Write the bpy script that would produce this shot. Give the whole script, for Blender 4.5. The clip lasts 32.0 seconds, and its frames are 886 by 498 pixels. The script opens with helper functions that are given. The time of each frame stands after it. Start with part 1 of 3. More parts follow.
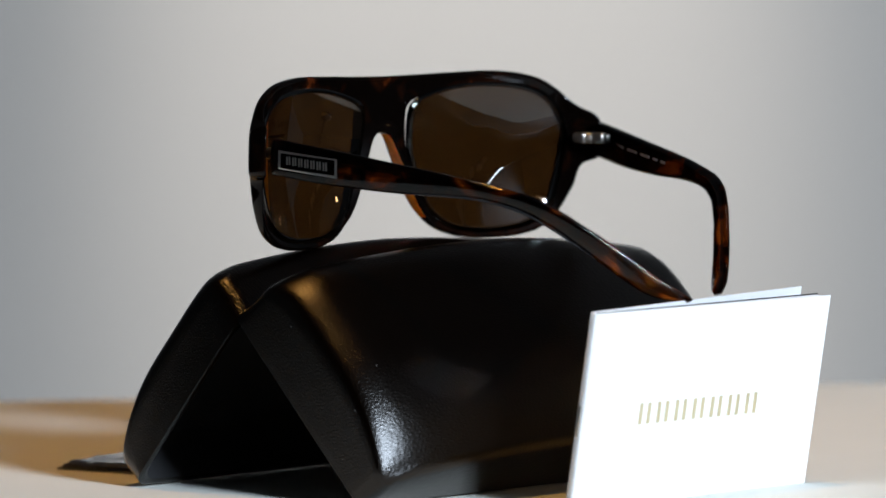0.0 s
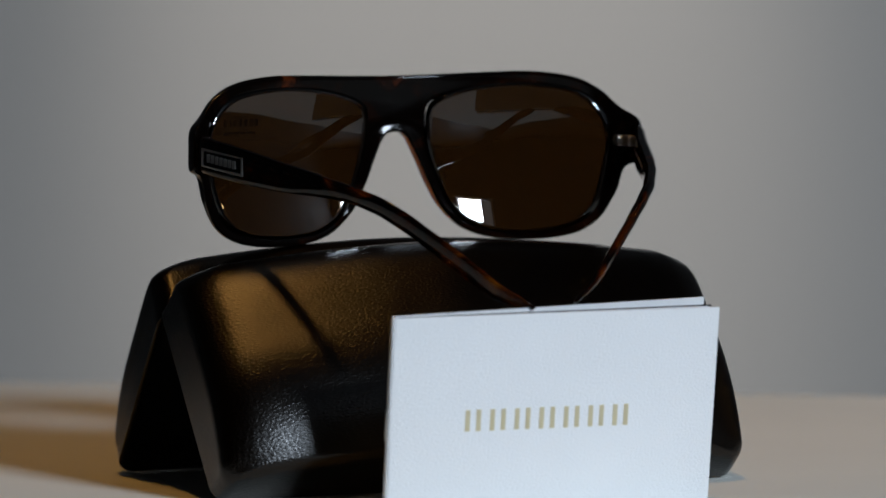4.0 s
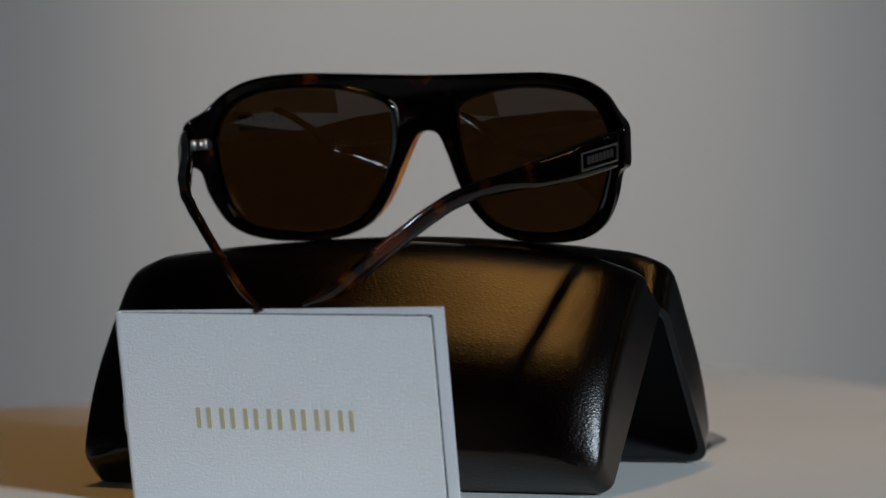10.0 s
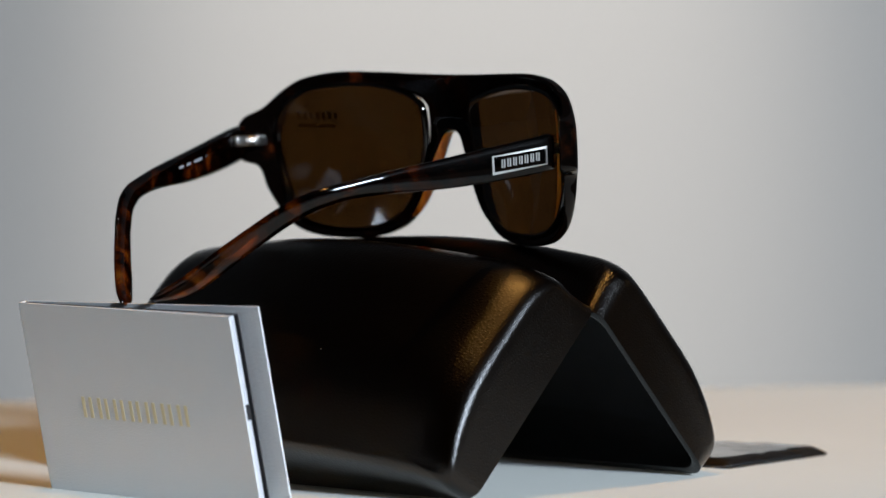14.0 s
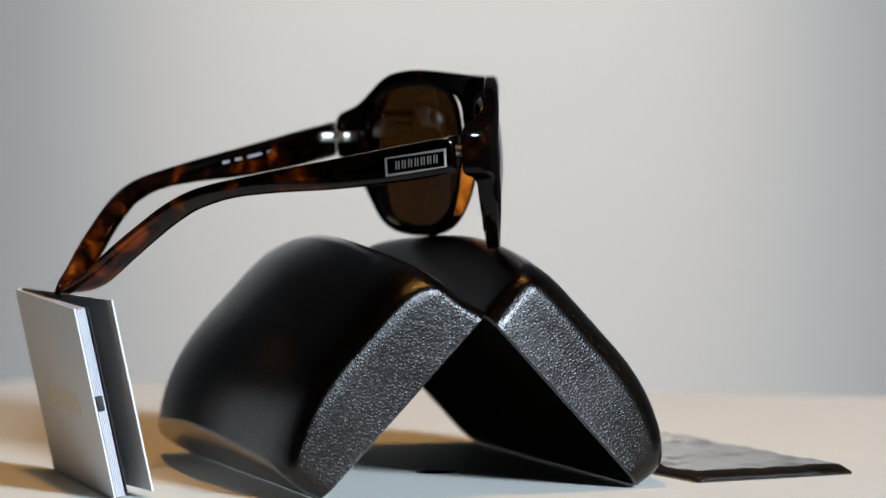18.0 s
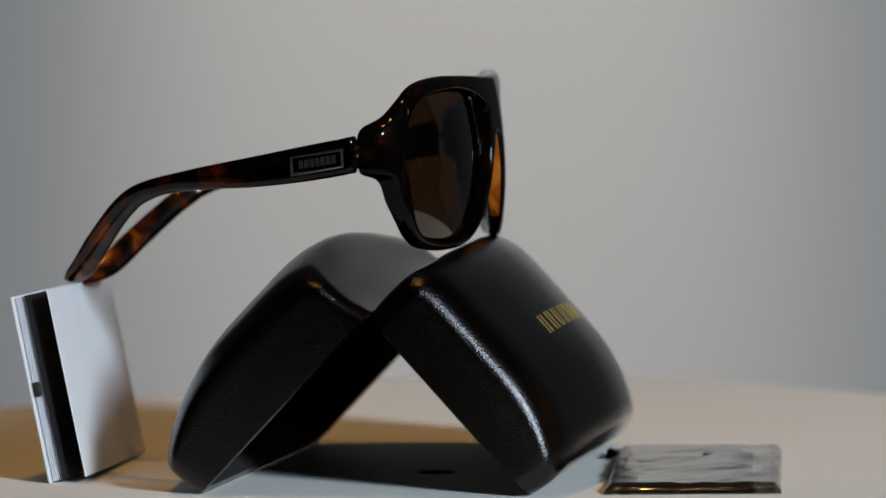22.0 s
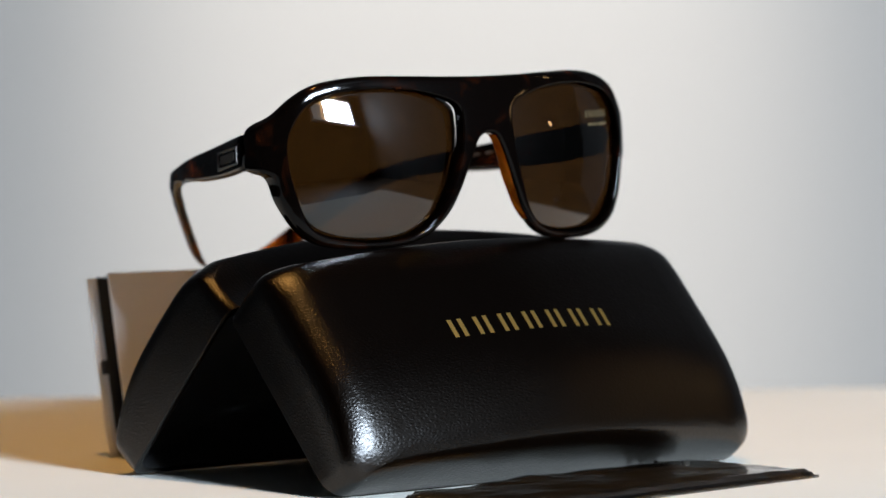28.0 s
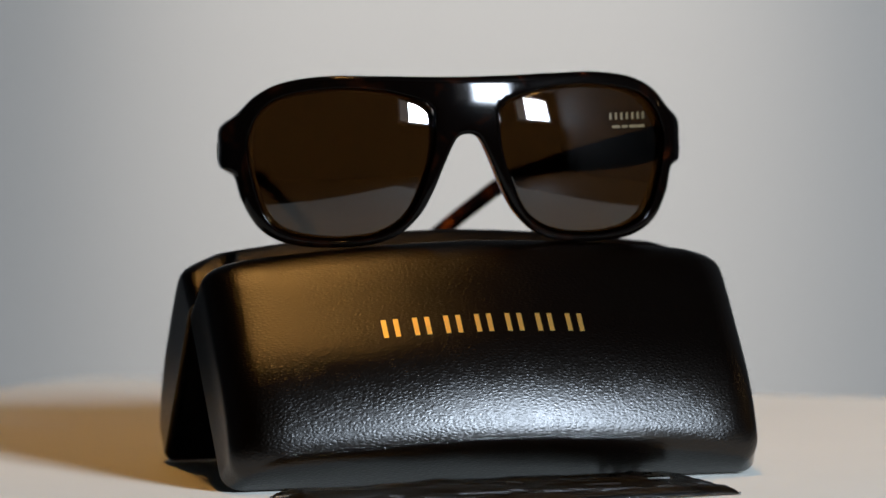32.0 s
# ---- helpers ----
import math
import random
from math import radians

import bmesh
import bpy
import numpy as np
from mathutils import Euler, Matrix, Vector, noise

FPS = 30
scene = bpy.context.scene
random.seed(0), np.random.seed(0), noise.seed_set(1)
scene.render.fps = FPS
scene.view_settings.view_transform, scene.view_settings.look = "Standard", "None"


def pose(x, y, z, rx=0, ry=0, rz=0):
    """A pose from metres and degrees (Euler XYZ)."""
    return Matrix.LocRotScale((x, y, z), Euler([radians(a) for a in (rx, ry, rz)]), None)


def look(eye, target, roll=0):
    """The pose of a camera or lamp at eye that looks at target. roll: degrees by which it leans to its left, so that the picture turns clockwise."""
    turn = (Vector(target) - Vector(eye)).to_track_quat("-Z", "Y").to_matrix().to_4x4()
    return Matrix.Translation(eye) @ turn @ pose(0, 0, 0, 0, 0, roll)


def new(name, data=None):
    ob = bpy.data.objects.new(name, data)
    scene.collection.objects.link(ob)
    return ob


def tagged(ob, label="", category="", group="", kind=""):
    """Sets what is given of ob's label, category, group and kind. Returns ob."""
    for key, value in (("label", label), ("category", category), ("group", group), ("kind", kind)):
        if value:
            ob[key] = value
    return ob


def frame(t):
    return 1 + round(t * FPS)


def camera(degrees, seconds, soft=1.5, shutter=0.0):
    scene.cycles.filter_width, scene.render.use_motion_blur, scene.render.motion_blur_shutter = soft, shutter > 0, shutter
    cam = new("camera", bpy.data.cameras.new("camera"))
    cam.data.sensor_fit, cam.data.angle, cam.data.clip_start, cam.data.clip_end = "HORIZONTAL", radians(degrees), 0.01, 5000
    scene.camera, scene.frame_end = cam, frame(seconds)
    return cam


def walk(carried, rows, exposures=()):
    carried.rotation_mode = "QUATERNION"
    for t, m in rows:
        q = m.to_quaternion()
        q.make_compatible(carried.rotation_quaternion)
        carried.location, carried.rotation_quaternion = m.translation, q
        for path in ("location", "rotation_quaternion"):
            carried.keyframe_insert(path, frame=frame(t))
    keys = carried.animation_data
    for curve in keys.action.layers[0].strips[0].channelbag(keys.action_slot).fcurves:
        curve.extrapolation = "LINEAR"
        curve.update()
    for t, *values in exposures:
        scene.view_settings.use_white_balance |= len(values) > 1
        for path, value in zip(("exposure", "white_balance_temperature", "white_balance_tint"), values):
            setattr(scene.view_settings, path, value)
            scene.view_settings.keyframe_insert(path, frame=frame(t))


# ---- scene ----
import mathutils

# ---------- camera: it stands still; the table with all that is on it turns ----------
cam = camera(9.4335, 32.0, soft=1.5)
cam.data.dof.use_dof, cam.data.dof.focus_distance, cam.data.dof.aperture_fstop = True, 1.60, 12.0
EYE = (0.0, -1.6467, 0.16297)
YAW, PITCH = radians(0.0976), radians(3.2766)
AIM = (EYE[0] + math.sin(YAW) * math.cos(PITCH), EYE[1] + math.cos(YAW) * math.cos(PITCH), EYE[2] - math.sin(PITCH))
STILL = look(EYE, AIM, roll=-0.711)
walk(cam, [(0.0, STILL), (32.0, STILL)], exposures=[(0.0, -0.30), (1.0, -0.62), (2.0, -0.78), (3.0, -1.03), (7.0, -1.38), (10.0, -1.36), (12.0, -1.15), (13.0, -0.88), (14.0, -0.28), (15.5, -0.14), (17.0, -0.11), (19.0, -0.36), (20.0, -0.58), (21.0, -0.60), (22.0, -0.84), (23.0, -0.72), (24.0, -0.26), (25.0, -0.1), (28.0, 0.1), (31.0, -0.17), (32.0, -0.40)])

# the table's turn, degrees at each whole second
TURN = [45.11, 38.76, 32.4, 26.03, 19.6, 13.15, 6.66, 0.0, -6.75, -13.48, -20.11, -26.63, -33.14, -39.73, -46.43, -53.25, -60.1,
        -66.96, -73.86, -80.74, -87.59, -94.36, -101.07, -107.74, -114.39, -121.03, -127.64, -134.25, -140.85, -147.42, -153.97,
        -160.5, -167.03]

# ---------- light ----------
world = bpy.data.worlds.new("world")
scene.world = world
world.use_nodes = True
wn = world.node_tree
sky = wn.nodes.new("ShaderNodeTexSky")
sky.sky_type, sky.sun_disc = "NISHITA", False
sky.sun_elevation, sky.sun_rotation = radians(25), radians(140)
wn.links.new(sky.outputs[0], wn.nodes["Background"].inputs[0])
wn.nodes["Background"].inputs[1].default_value = 0.08

WIN = (1.98, -3.20, 1.49)  # middle of the window in the wall behind the camera
WIN_W, WIN_H = 1.26, 0.78


def area_light(name, where, aim, w, h, watts, color):
    d = bpy.data.lights.new(name, "AREA")
    d.shape, d.size, d.size_y, d.energy, d.color = "RECTANGLE", w, h, watts, color
    ob = new(name, d)
    ob.matrix_world = look(where, aim)
    return ob


def spot_light(name, where, aim, watts, color, degrees, blend, radius):
    d = bpy.data.lights.new(name, "SPOT")
    d.energy, d.color, d.shadow_soft_size, d.spot_size, d.spot_blend = watts, color, radius, radians(degrees), blend
    ob = new(name, d)
    ob.matrix_world = look(where, aim)
    return ob


COOL = (0.78, 0.92, 1.09)
WARM = (1.0, 0.495, 0.117)
NEUTRAL = (1.0, 0.985, 0.96)
DOWN = (-0.14, -0.14, 2.10)  # warm downlight over the table
VIGNETTE_SPOT = (0.02, 0.62, 2.10)  # added lamp; its pool on the wall stands for lens vignetting
FLOOR_LAMP = (1.95, 0.40)
area_light("window_daylight", (WIN[0] + 0.148, WIN[1] - 0.05, WIN[2]), (WIN[0] + 0.148, WIN[1] + 1.0, WIN[2]), 0.825, WIN_H - 0.14, 395.0, COOL)
spot_light("table_downlight", (DOWN[0], DOWN[1], DOWN[2] - 0.01), (0.015, 0.12, 0.0), 64.0, WARM, 24, 1.0, 0.08)
# added spot: brightens the wall's middle so its edges look vignetted
spot_light("vignette_wall_spot", (VIGNETTE_SPOT[0], VIGNETTE_SPOT[1], VIGNETTE_SPOT[2] - 0.01), (0.015, 1.45, 0.10), 460.0, NEUTRAL, 14.2, 1.0, 0.035)

# ---------- materials ----------


def mat(name, color, rough=0.5, metal=0.0, **kw):
    m = bpy.data.materials.new(name)
    m.use_nodes = True
    b = m.node_tree.nodes["Principled BSDF"]
    b.inputs["Base Color"].default_value = (*color, 1)
    b.inputs["Roughness"].default_value = rough
    b.inputs["Metallic"].default_value = metal
    for k, v in kw.items():
        b.inputs[k.replace("_", " ")].default_value = v
    return m


def node(m, kind, **props):
    n = m.node_tree.nodes.new(kind)
    for k, v in props.items():
        n.inputs[k.replace("_", " ")].default_value = v
    return n


def link(m, a, b):
    m.node_tree.links.new(a, b)


def coords(m):
    return m.node_tree.nodes.new("ShaderNodeTexCoord").outputs["Object"]


def bsdf(m):
    return m.node_tree.nodes["Principled BSDF"]


def ramp(m, fac, stops):
    r = m.node_tree.nodes.new("ShaderNodeValToRGB")
    e = r.color_ramp.elements
    while len(e) < len(stops):
        e.new(0.5)
    for el, (p, c) in zip(e, stops):
        el.position, el.color = p, (*c, 1)
    link(m, fac, r.inputs[0])
    return r.outputs[0]


def bump(m, height, strength, dist):
    n = node(m, "ShaderNodeBump", Strength=strength, Distance=dist)
    link(m, height, n.inputs["Height"])
    link(m, n.outputs[0], bsdf(m).inputs["Normal"])
    return n


def noise_fac(m, scale, detail=4.0, rough=0.55):
    n = node(m, "ShaderNodeTexNoise", Scale=scale, Detail=detail, Roughness=rough)
    link(m, coords(m), n.inputs["Vector"])
    return n.outputs["Fac"]


def painted(name, color, spread=0.03, scale=6.0, rough=0.6, grain=600.0, grain_depth=0.0002):
    m = mat(name, color, rough)
    f = noise_fac(m, scale)
    lo, hi = [tuple(max(0.0, min(1.0, c * (1 + k))) for c in color) for k in (-spread, spread)]
    link(m, ramp(m, f, [(0.3, lo), (0.7, hi)]), bsdf(m).inputs["Base Color"])
    bump(m, noise_fac(m, grain, 3.0), 0.25, grain_depth)
    return m


WALL = painted("wall_paint", (0.385, 0.347, 0.308), 0.02, 1.5, 0.9)
# unseen walls, ceiling and floor are near black so they bounce little light
DARKWALL = painted("low_bounce_dark_wall", (0.016, 0.015, 0.014), 0.04, 1.5, 0.8)
CEIL = painted("ceiling_paint", (0.022, 0.021, 0.020), 0.02, 1.5, 0.85)
FLOOR = painted("wooden_floor_finish", (0.045, 0.028, 0.017), 0.15, 5.0, 0.4)
LACQUER = painted("white_lacquer", (0.79, 0.795, 0.735), 0.02, 9.0, 0.78, 900.0, 0.00005)
bsdf(LACQUER).inputs["Specular IOR Level"].default_value = 0.15
FRAMEWHITE = mat("white_window_paint", (0.8, 0.8, 0.8), 0.4)
HOLE = mat("dark_hole", (0.006, 0.006, 0.006), 0.8)
METAL = mat("brushed_metal", (0.50, 0.48, 0.45), 0.33, 1.0)
LENSPRINT = mat("fine_gold_print", (0.11, 0.082, 0.04), 0.5)
GOLD = mat("gold_foil", (0.95, 0.66, 0.20), 0.38, 1.0)
PALEGOLD = mat("pale_gold_foil", (0.72, 0.64, 0.42), 0.38, 0.55)
PAPER = painted("white_card", (0.82, 0.82, 0.82), 0.015, 25.0, 0.75, 1400.0, 0.0005)
for n in PAPER.node_tree.nodes:
    if n.bl_idname == "ShaderNodeBump":
        n.inputs["Strength"].default_value = 0.45
PAGES = mat("white_pages", (0.78, 0.79, 0.82), 0.7)
DARKCARD = mat("black_inner_cover", (0.012, 0.012, 0.014), 0.6)
LINING = painted("black_felt_lining", (0.007, 0.007, 0.008), 0.3, 60.0, 0.95)
BULB = mat("glowing_bulb", (1, 0.8, 0.5), 0.4)
bsdf(BULB).inputs["Emission Color"].default_value = (1.0, 0.62, 0.28, 1)
bsdf(BULB).inputs["Emission Strength"].default_value = 45.0
# bulb of the added vignetting lamp
VIGNETTE_BULB = mat("added_white_bulb", (1, 0.95, 0.9), 0.4)
bsdf(VIGNETTE_BULB).inputs["Emission Color"].default_value = (1.0, 0.95, 0.88, 1)
bsdf(VIGNETTE_BULB).inputs["Emission Strength"].default_value = 18.0


def leather():
    m = mat("black_grained_leather", (0.0012, 0.0011, 0.0011), 0.25, Specular_IOR_Level=0.38)
    wob = node(m, "ShaderNodeTexNoise", Scale=260.0, Detail=3.0)
    link(m, coords(m), wob.inputs["Vector"])
    mixv = node(m, "ShaderNodeVectorMath")
    mixv.operation = "MULTIPLY_ADD"
    link(m, wob.outputs["Color"], mixv.inputs[0])
    mixv.inputs[1].default_value = (0.0005, 0.0005, 0.0005)
    link(m, coords(m), mixv.inputs[2])
    stretch = node(m, "ShaderNodeMapping")
    stretch.inputs["Scale"].default_value = (0.55, 1.0, 1.0)
    link(m, mixv.outputs[0], stretch.inputs["Vector"])
    v = node(m, "ShaderNodeTexVoronoi", Scale=1050.0)
    v.feature = "DISTANCE_TO_EDGE"
    link(m, stretch.outputs[0], v.inputs["Vector"])
    cr = node(m, "ShaderNodeMapRange", From_Min=0.0, From_Max=0.40, To_Min=0.0, To_Max=1.0)
    cr.interpolation_type = "SMOOTHSTEP"
    link(m, v.outputs["Distance"], cr.inputs["Value"])
    f = noise_fac(m, 420.0, 1.0, 0.5)
    mix = node(m, "ShaderNodeMath")
    mix.operation = "MULTIPLY_ADD"
    link(m, f, mix.inputs[0])
    mix.inputs[1].default_value = 0.7
    link(m, cr.outputs[0], mix.inputs[2])
    # creases of the hide by the hinge, near the ends
    sep = node(m, "ShaderNodeSeparateXYZ")
    link(m, coords(m), sep.inputs[0])
    ends = node(m, "ShaderNodeMath")
    ends.operation = "ABSOLUTE"
    link(m, sep.outputs["X"], ends.inputs[0])
    far = node(m, "ShaderNodeMapRange", From_Min=0.050, From_Max=0.070)
    link(m, ends.outputs[0], far.inputs["Value"])
    near = node(m, "ShaderNodeMapRange", From_Min=-0.022, From_Max=-0.032)
    link(m, sep.outputs["Y"], near.inputs["Value"])
    fold = node(m, "ShaderNodeTexWave", Scale=210.0, Distortion=9.0, Detail=2.0, Detail_Scale=1.6)
    link(m, coords(m), fold.inputs["Vector"])
    where = node(m, "ShaderNodeMath")
    where.operation = "MULTIPLY"
    link(m, far.outputs[0], where.inputs[0])
    link(m, near.outputs[0], where.inputs[1])
    crease = node(m, "ShaderNodeMath")
    crease.operation = "MULTIPLY"
    link(m, where.outputs[0], crease.inputs[0])
    link(m, fold.outputs["Fac"], crease.inputs[1])
    total = node(m, "ShaderNodeMath")
    total.operation = "MULTIPLY_ADD"
    link(m, crease.outputs[0], total.inputs[0])
    total.inputs[1].default_value = 1.2
    link(m, mix.outputs[0], total.inputs[2])
    bp = bump(m, total.outputs[0], 0.22, 0.00016)
    r = node(m, "ShaderNodeMapRange", From_Min=0.3, From_Max=0.7, To_Min=0.305, To_Max=0.355)
    link(m, noise_fac(m, 60.0), r.inputs["Value"])
    dust = node(m, "ShaderNodeTexVoronoi", Scale=75.0)
    link(m, coords(m), dust.inputs["Vector"])
    # pale dust specks; the base is reddened towards the warm lamp's brown reflection
    hide = node(m, "ShaderNodeBsdfDiffuse")
    link(m, ramp(m, dust.outputs["Distance"], [(0.010, (0.22, 0.21, 0.20)), (0.020, (0.0008, 0.0003, 0.0001))]), hide.inputs["Color"])
    gloss = node(m, "ShaderNodeBsdfAnisotropic", Color=(1, 1, 1, 1))
    gloss.distribution = "BECKMANN"
    link(m, r.outputs[0], gloss.inputs["Roughness"])
    fr = node(m, "ShaderNodeFresnel", IOR=1.50)
    for n in (hide, gloss, fr):
        link(m, bp.outputs[0], n.inputs["Normal"])
    # broad lobe tinted brown: the warm lamp's reflection put into the gloss colour
    lamp_tint_sheen = node(m, "ShaderNodeBsdfAnisotropic", Color=(1.0, 0.80, 0.62, 1), Roughness=0.46)
    lamp_tint_sheen.distribution = "BECKMANN"
    link(m, bp.outputs[0], lamp_tint_sheen.inputs["Normal"])
    both = node(m, "ShaderNodeMixShader", Fac=0.09)
    link(m, gloss.outputs[0], both.inputs[1])
    link(m, lamp_tint_sheen.outputs[0], both.inputs[2])
    mx = node(m, "ShaderNodeMixShader")
    link(m, fr.outputs[0], mx.inputs[0])
    link(m, hide.outputs[0], mx.inputs[1])
    link(m, both.outputs[0], mx.inputs[2])
    link(m, mx.outputs[0], m.node_tree.nodes["Material Output"].inputs["Surface"])
    return m


LEATHER = leather()


def tortoise(name, dark, mid, amber, lo, hi, scale):
    m = mat(name, dark, 0.07)
    n = node(m, "ShaderNodeTexNoise", Scale=scale, Detail=3.0, Roughness=0.6, Distortion=0.7)
    link(m, coords(m), n.inputs["Vector"])
    c = ramp(m, n.outputs["Fac"], [(lo, dark), ((lo + hi) / 2, mid), (hi, amber)])
    link(m, c, bsdf(m).inputs["Base Color"])
    bsdf(m).inputs["Specular IOR Level"].default_value = 0.15
    return m


DARKSHELL = tortoise("black_brown_tortoiseshell", (0.0014, 0.0008, 0.0006), (0.009, 0.0024, 0.0009), (0.08, 0.015, 0.003), 0.54, 0.80, 75.0)


def temple_shell():
    """Dark mottled acetate that clears to amber towards the tips."""
    m = mat("temple_tortoiseshell", (0.004, 0.0018, 0.001), 0.07)
    bsdf(m).inputs["Specular IOR Level"].default_value = 0.4
    n = node(m, "ShaderNodeTexNoise", Scale=92.0, Detail=2.5, Roughness=0.6, Distortion=0.7)
    link(m, coords(m), n.inputs["Vector"])
    sep = node(m, "ShaderNodeSeparateXYZ")
    link(m, coords(m), sep.inputs[0])
    g = node(m, "ShaderNodeMapRange", From_Min=-0.082, From_Max=-0.114, To_Min=0.0, To_Max=0.19)
    g.interpolation_type = "SMOOTHSTEP"
    link(m, sep.outputs["Y"], g.inputs["Value"])
    add = node(m, "ShaderNodeMath")
    link(m, n.outputs["Fac"], add.inputs[0])
    link(m, g.outputs[0], add.inputs[1])
    c = ramp(m, add.outputs[0], [(0.49, (0.0012, 0.0005, 0.0003)), (0.59, (0.020, 0.0036, 0.0008)), (0.70, (0.24, 0.042, 0.003)), (0.80, (0.60, 0.17, 0.014))])
    link(m, c, bsdf(m).inputs["Base Color"])
    bsdf(m).inputs["Transmission Weight"].default_value = 0.88
    bsdf(m).inputs["IOR"].default_value = 1.38
    return m


TEMPLE = temple_shell()
NOSE = tortoise("amber_nose_acetate", (0.06, 0.011, 0.001), (0.38, 0.095, 0.007), (0.65, 0.22, 0.02), 0.28, 0.58, 90.0)
bsdf(NOSE).inputs["Subsurface Weight"].default_value = 0.8
bsdf(NOSE).inputs["Subsurface Radius"].default_value = (0.004, 0.0015, 0.0004)
bsdf(NOSE).inputs["Subsurface Scale"].default_value = 1.0
WHITEPRINT = mat("white_print", (0.30, 0.30, 0.32), 0.6)


def lens_glass():
    m = mat("brown_lens_glass", (0.031, 0.0142, 0.0037), 0.0)
    b = bsdf(m)
    b.inputs["Transmission Weight"].default_value = 1.0
    b.inputs["IOR"].default_value = 1.66
    return m


LENS = lens_glass()


def sleeve_film():
    m = mat("clear_plastic_film", (0.9, 0.9, 0.9), 0.1)
    t = node(m, "ShaderNodeBsdfTransparent", Color=(0.95, 0.95, 0.95, 1))
    g = node(m, "ShaderNodeBsdfGlossy", Color=(1, 1, 1, 1), Roughness=0.10)
    b = node(m, "ShaderNodeBump", Strength=0.55, Distance=0.0010)
    link(m, noise_fac(m, 70.0, 4.0), b.inputs["Height"])
    link(m, b.outputs[0], g.inputs["Normal"])
    fr = node(m, "ShaderNodeFresnel", IOR=1.85)
    mix = node(m, "ShaderNodeMixShader")
    link(m, fr.outputs[0], mix.inputs[0])
    link(m, t.outputs[0], mix.inputs[1])
    link(m, g.outputs[0], mix.inputs[2])
    link(m, mix.outputs[0], m.node_tree.nodes["Material Output"].inputs["Surface"])
    return m


FILM = sleeve_film()


def cloth():
    m = mat("black_microfibre", (0.018, 0.018, 0.019), 0.6)
    bump(m, noise_fac(m, 900.0, 3.0), 0.4, 0.0005)
    return m


CLOTH = cloth()

# ---------- mesh helpers ----------


def obj(name, bm, material, parent=None, label="", smooth=True, mats=None):
    me = bpy.data.meshes.new(name)
    bmesh.ops.recalc_face_normals(bm, faces=bm.faces)
    for f in bm.faces:
        f.smooth = smooth
    bm.to_mesh(me)
    bm.free()
    for m in mats or [material]:
        me.materials.append(m)
    ob = new(name, me)
    if parent is not None:
        ob.parent = parent
    if label:
        tagged(ob, label)
    return ob


def part(name, bm, material, parent, label="", smooth=True, mats=None):
    return obj(name, bm, material, parent, label, smooth, mats)


def box(lo, hi, bevel=0.0, seg=2):
    bm = bmesh.new()
    bmesh.ops.create_cube(bm, size=1.0)
    c = [(a + b) / 2 for a, b in zip(lo, hi)]
    for v in bm.verts:
        v.co = Vector([c[i] + v.co[i] * (hi[i] - lo[i]) for i in range(3)])
    if bevel:
        bmesh.ops.bevel(bm, geom=bm.edges[:], offset=bevel, segments=seg, affect="EDGES", profile=0.5)
    return bm


def tube(points, radius, sides=12):
    bm = bmesh.new()
    rings = []
    for i, p in enumerate(points):
        a, b = Vector(points[max(i - 1, 0)]), Vector(points[min(i + 1, len(points) - 1)])
        q = (b - a).to_track_quat("Z", "Y")
        rings.append([bm.verts.new(Vector(p) + q @ Vector((radius * math.cos(2 * math.pi * k / sides), radius * math.sin(2 * math.pi * k / sides), 0)))
                      for k in range(sides)])
    for r0, r1 in zip(rings, rings[1:]):
        for k in range(sides):
            bm.faces.new((r0[k], r0[(k + 1) % sides], r1[(k + 1) % sides], r1[k]))
    bm.faces.new(rings[0][::-1])
    bm.faces.new(rings[-1])
    return bm


def loft(rings, cap0=True, cap1=True, closed=True):
    bm = bmesh.new()
    vs = [[bm.verts.new(p) for p in r] for r in rings]
    n = len(vs[0])
    for r0, r1 in zip(vs, vs[1:]):
        for k in range(n if closed else n - 1):
            bm.faces.new((r0[k], r0[(k + 1) % n], r1[(k + 1) % n], r1[k]))
    if cap0:
        bm.faces.new(vs[0][::-1])
    if cap1:
        bm.faces.new(vs[-1])
    return bm


def spline(pts, n, closed=False):
    """Catmull-Rom through pts, n samples evenly spaced by length."""
    P = [np.array(p, float) for p in pts]
    m = len(P)
    out = []
    segs = m if closed else m - 1
    for i in range(segs):
        if closed:
            a, b, c, d = P[(i - 1) % m], P[i], P[(i + 1) % m], P[(i + 2) % m]
        else:
            a, b, c, d = P[max(i - 1, 0)], P[i], P[i + 1], P[min(i + 2, m - 1)]
        for k in range(16):
            t = k / 16
            out.append(0.5 * (2 * b + (c - a) * t + (2 * a - 5 * b + 4 * c - d) * t * t + (3 * b - a - 3 * c + d) * t ** 3))
    out.append(P[0] if closed else P[-1])
    out = np.array(out)
    s = np.concatenate([[0], np.cumsum(np.linalg.norm(np.diff(out, axis=0), axis=1))])
    want = np.linspace(0, s[-1], n + 1)[:-1] if closed else np.linspace(0, s[-1], n)
    return np.stack([np.interp(want, s, out[:, j]) for j in range(out.shape[1])], 1)


def interp(x, table):
    return float(np.interp(x, [a for a, _ in table], [b for _, b in table]))


# ---------- the room ----------
X0, X1, Y0, Y1, Z0, Z1 = -2.4, 3.0, -3.2, 1.45, -0.45, 2.15
TH = 0.15
tagged(obj("floor", box((X0 - TH, Y0 - TH, Z0 - 0.1), (X1 + TH, Y1 + TH, Z0)), FLOOR, smooth=False), "brown wooden room floor", "floor", kind="structure")
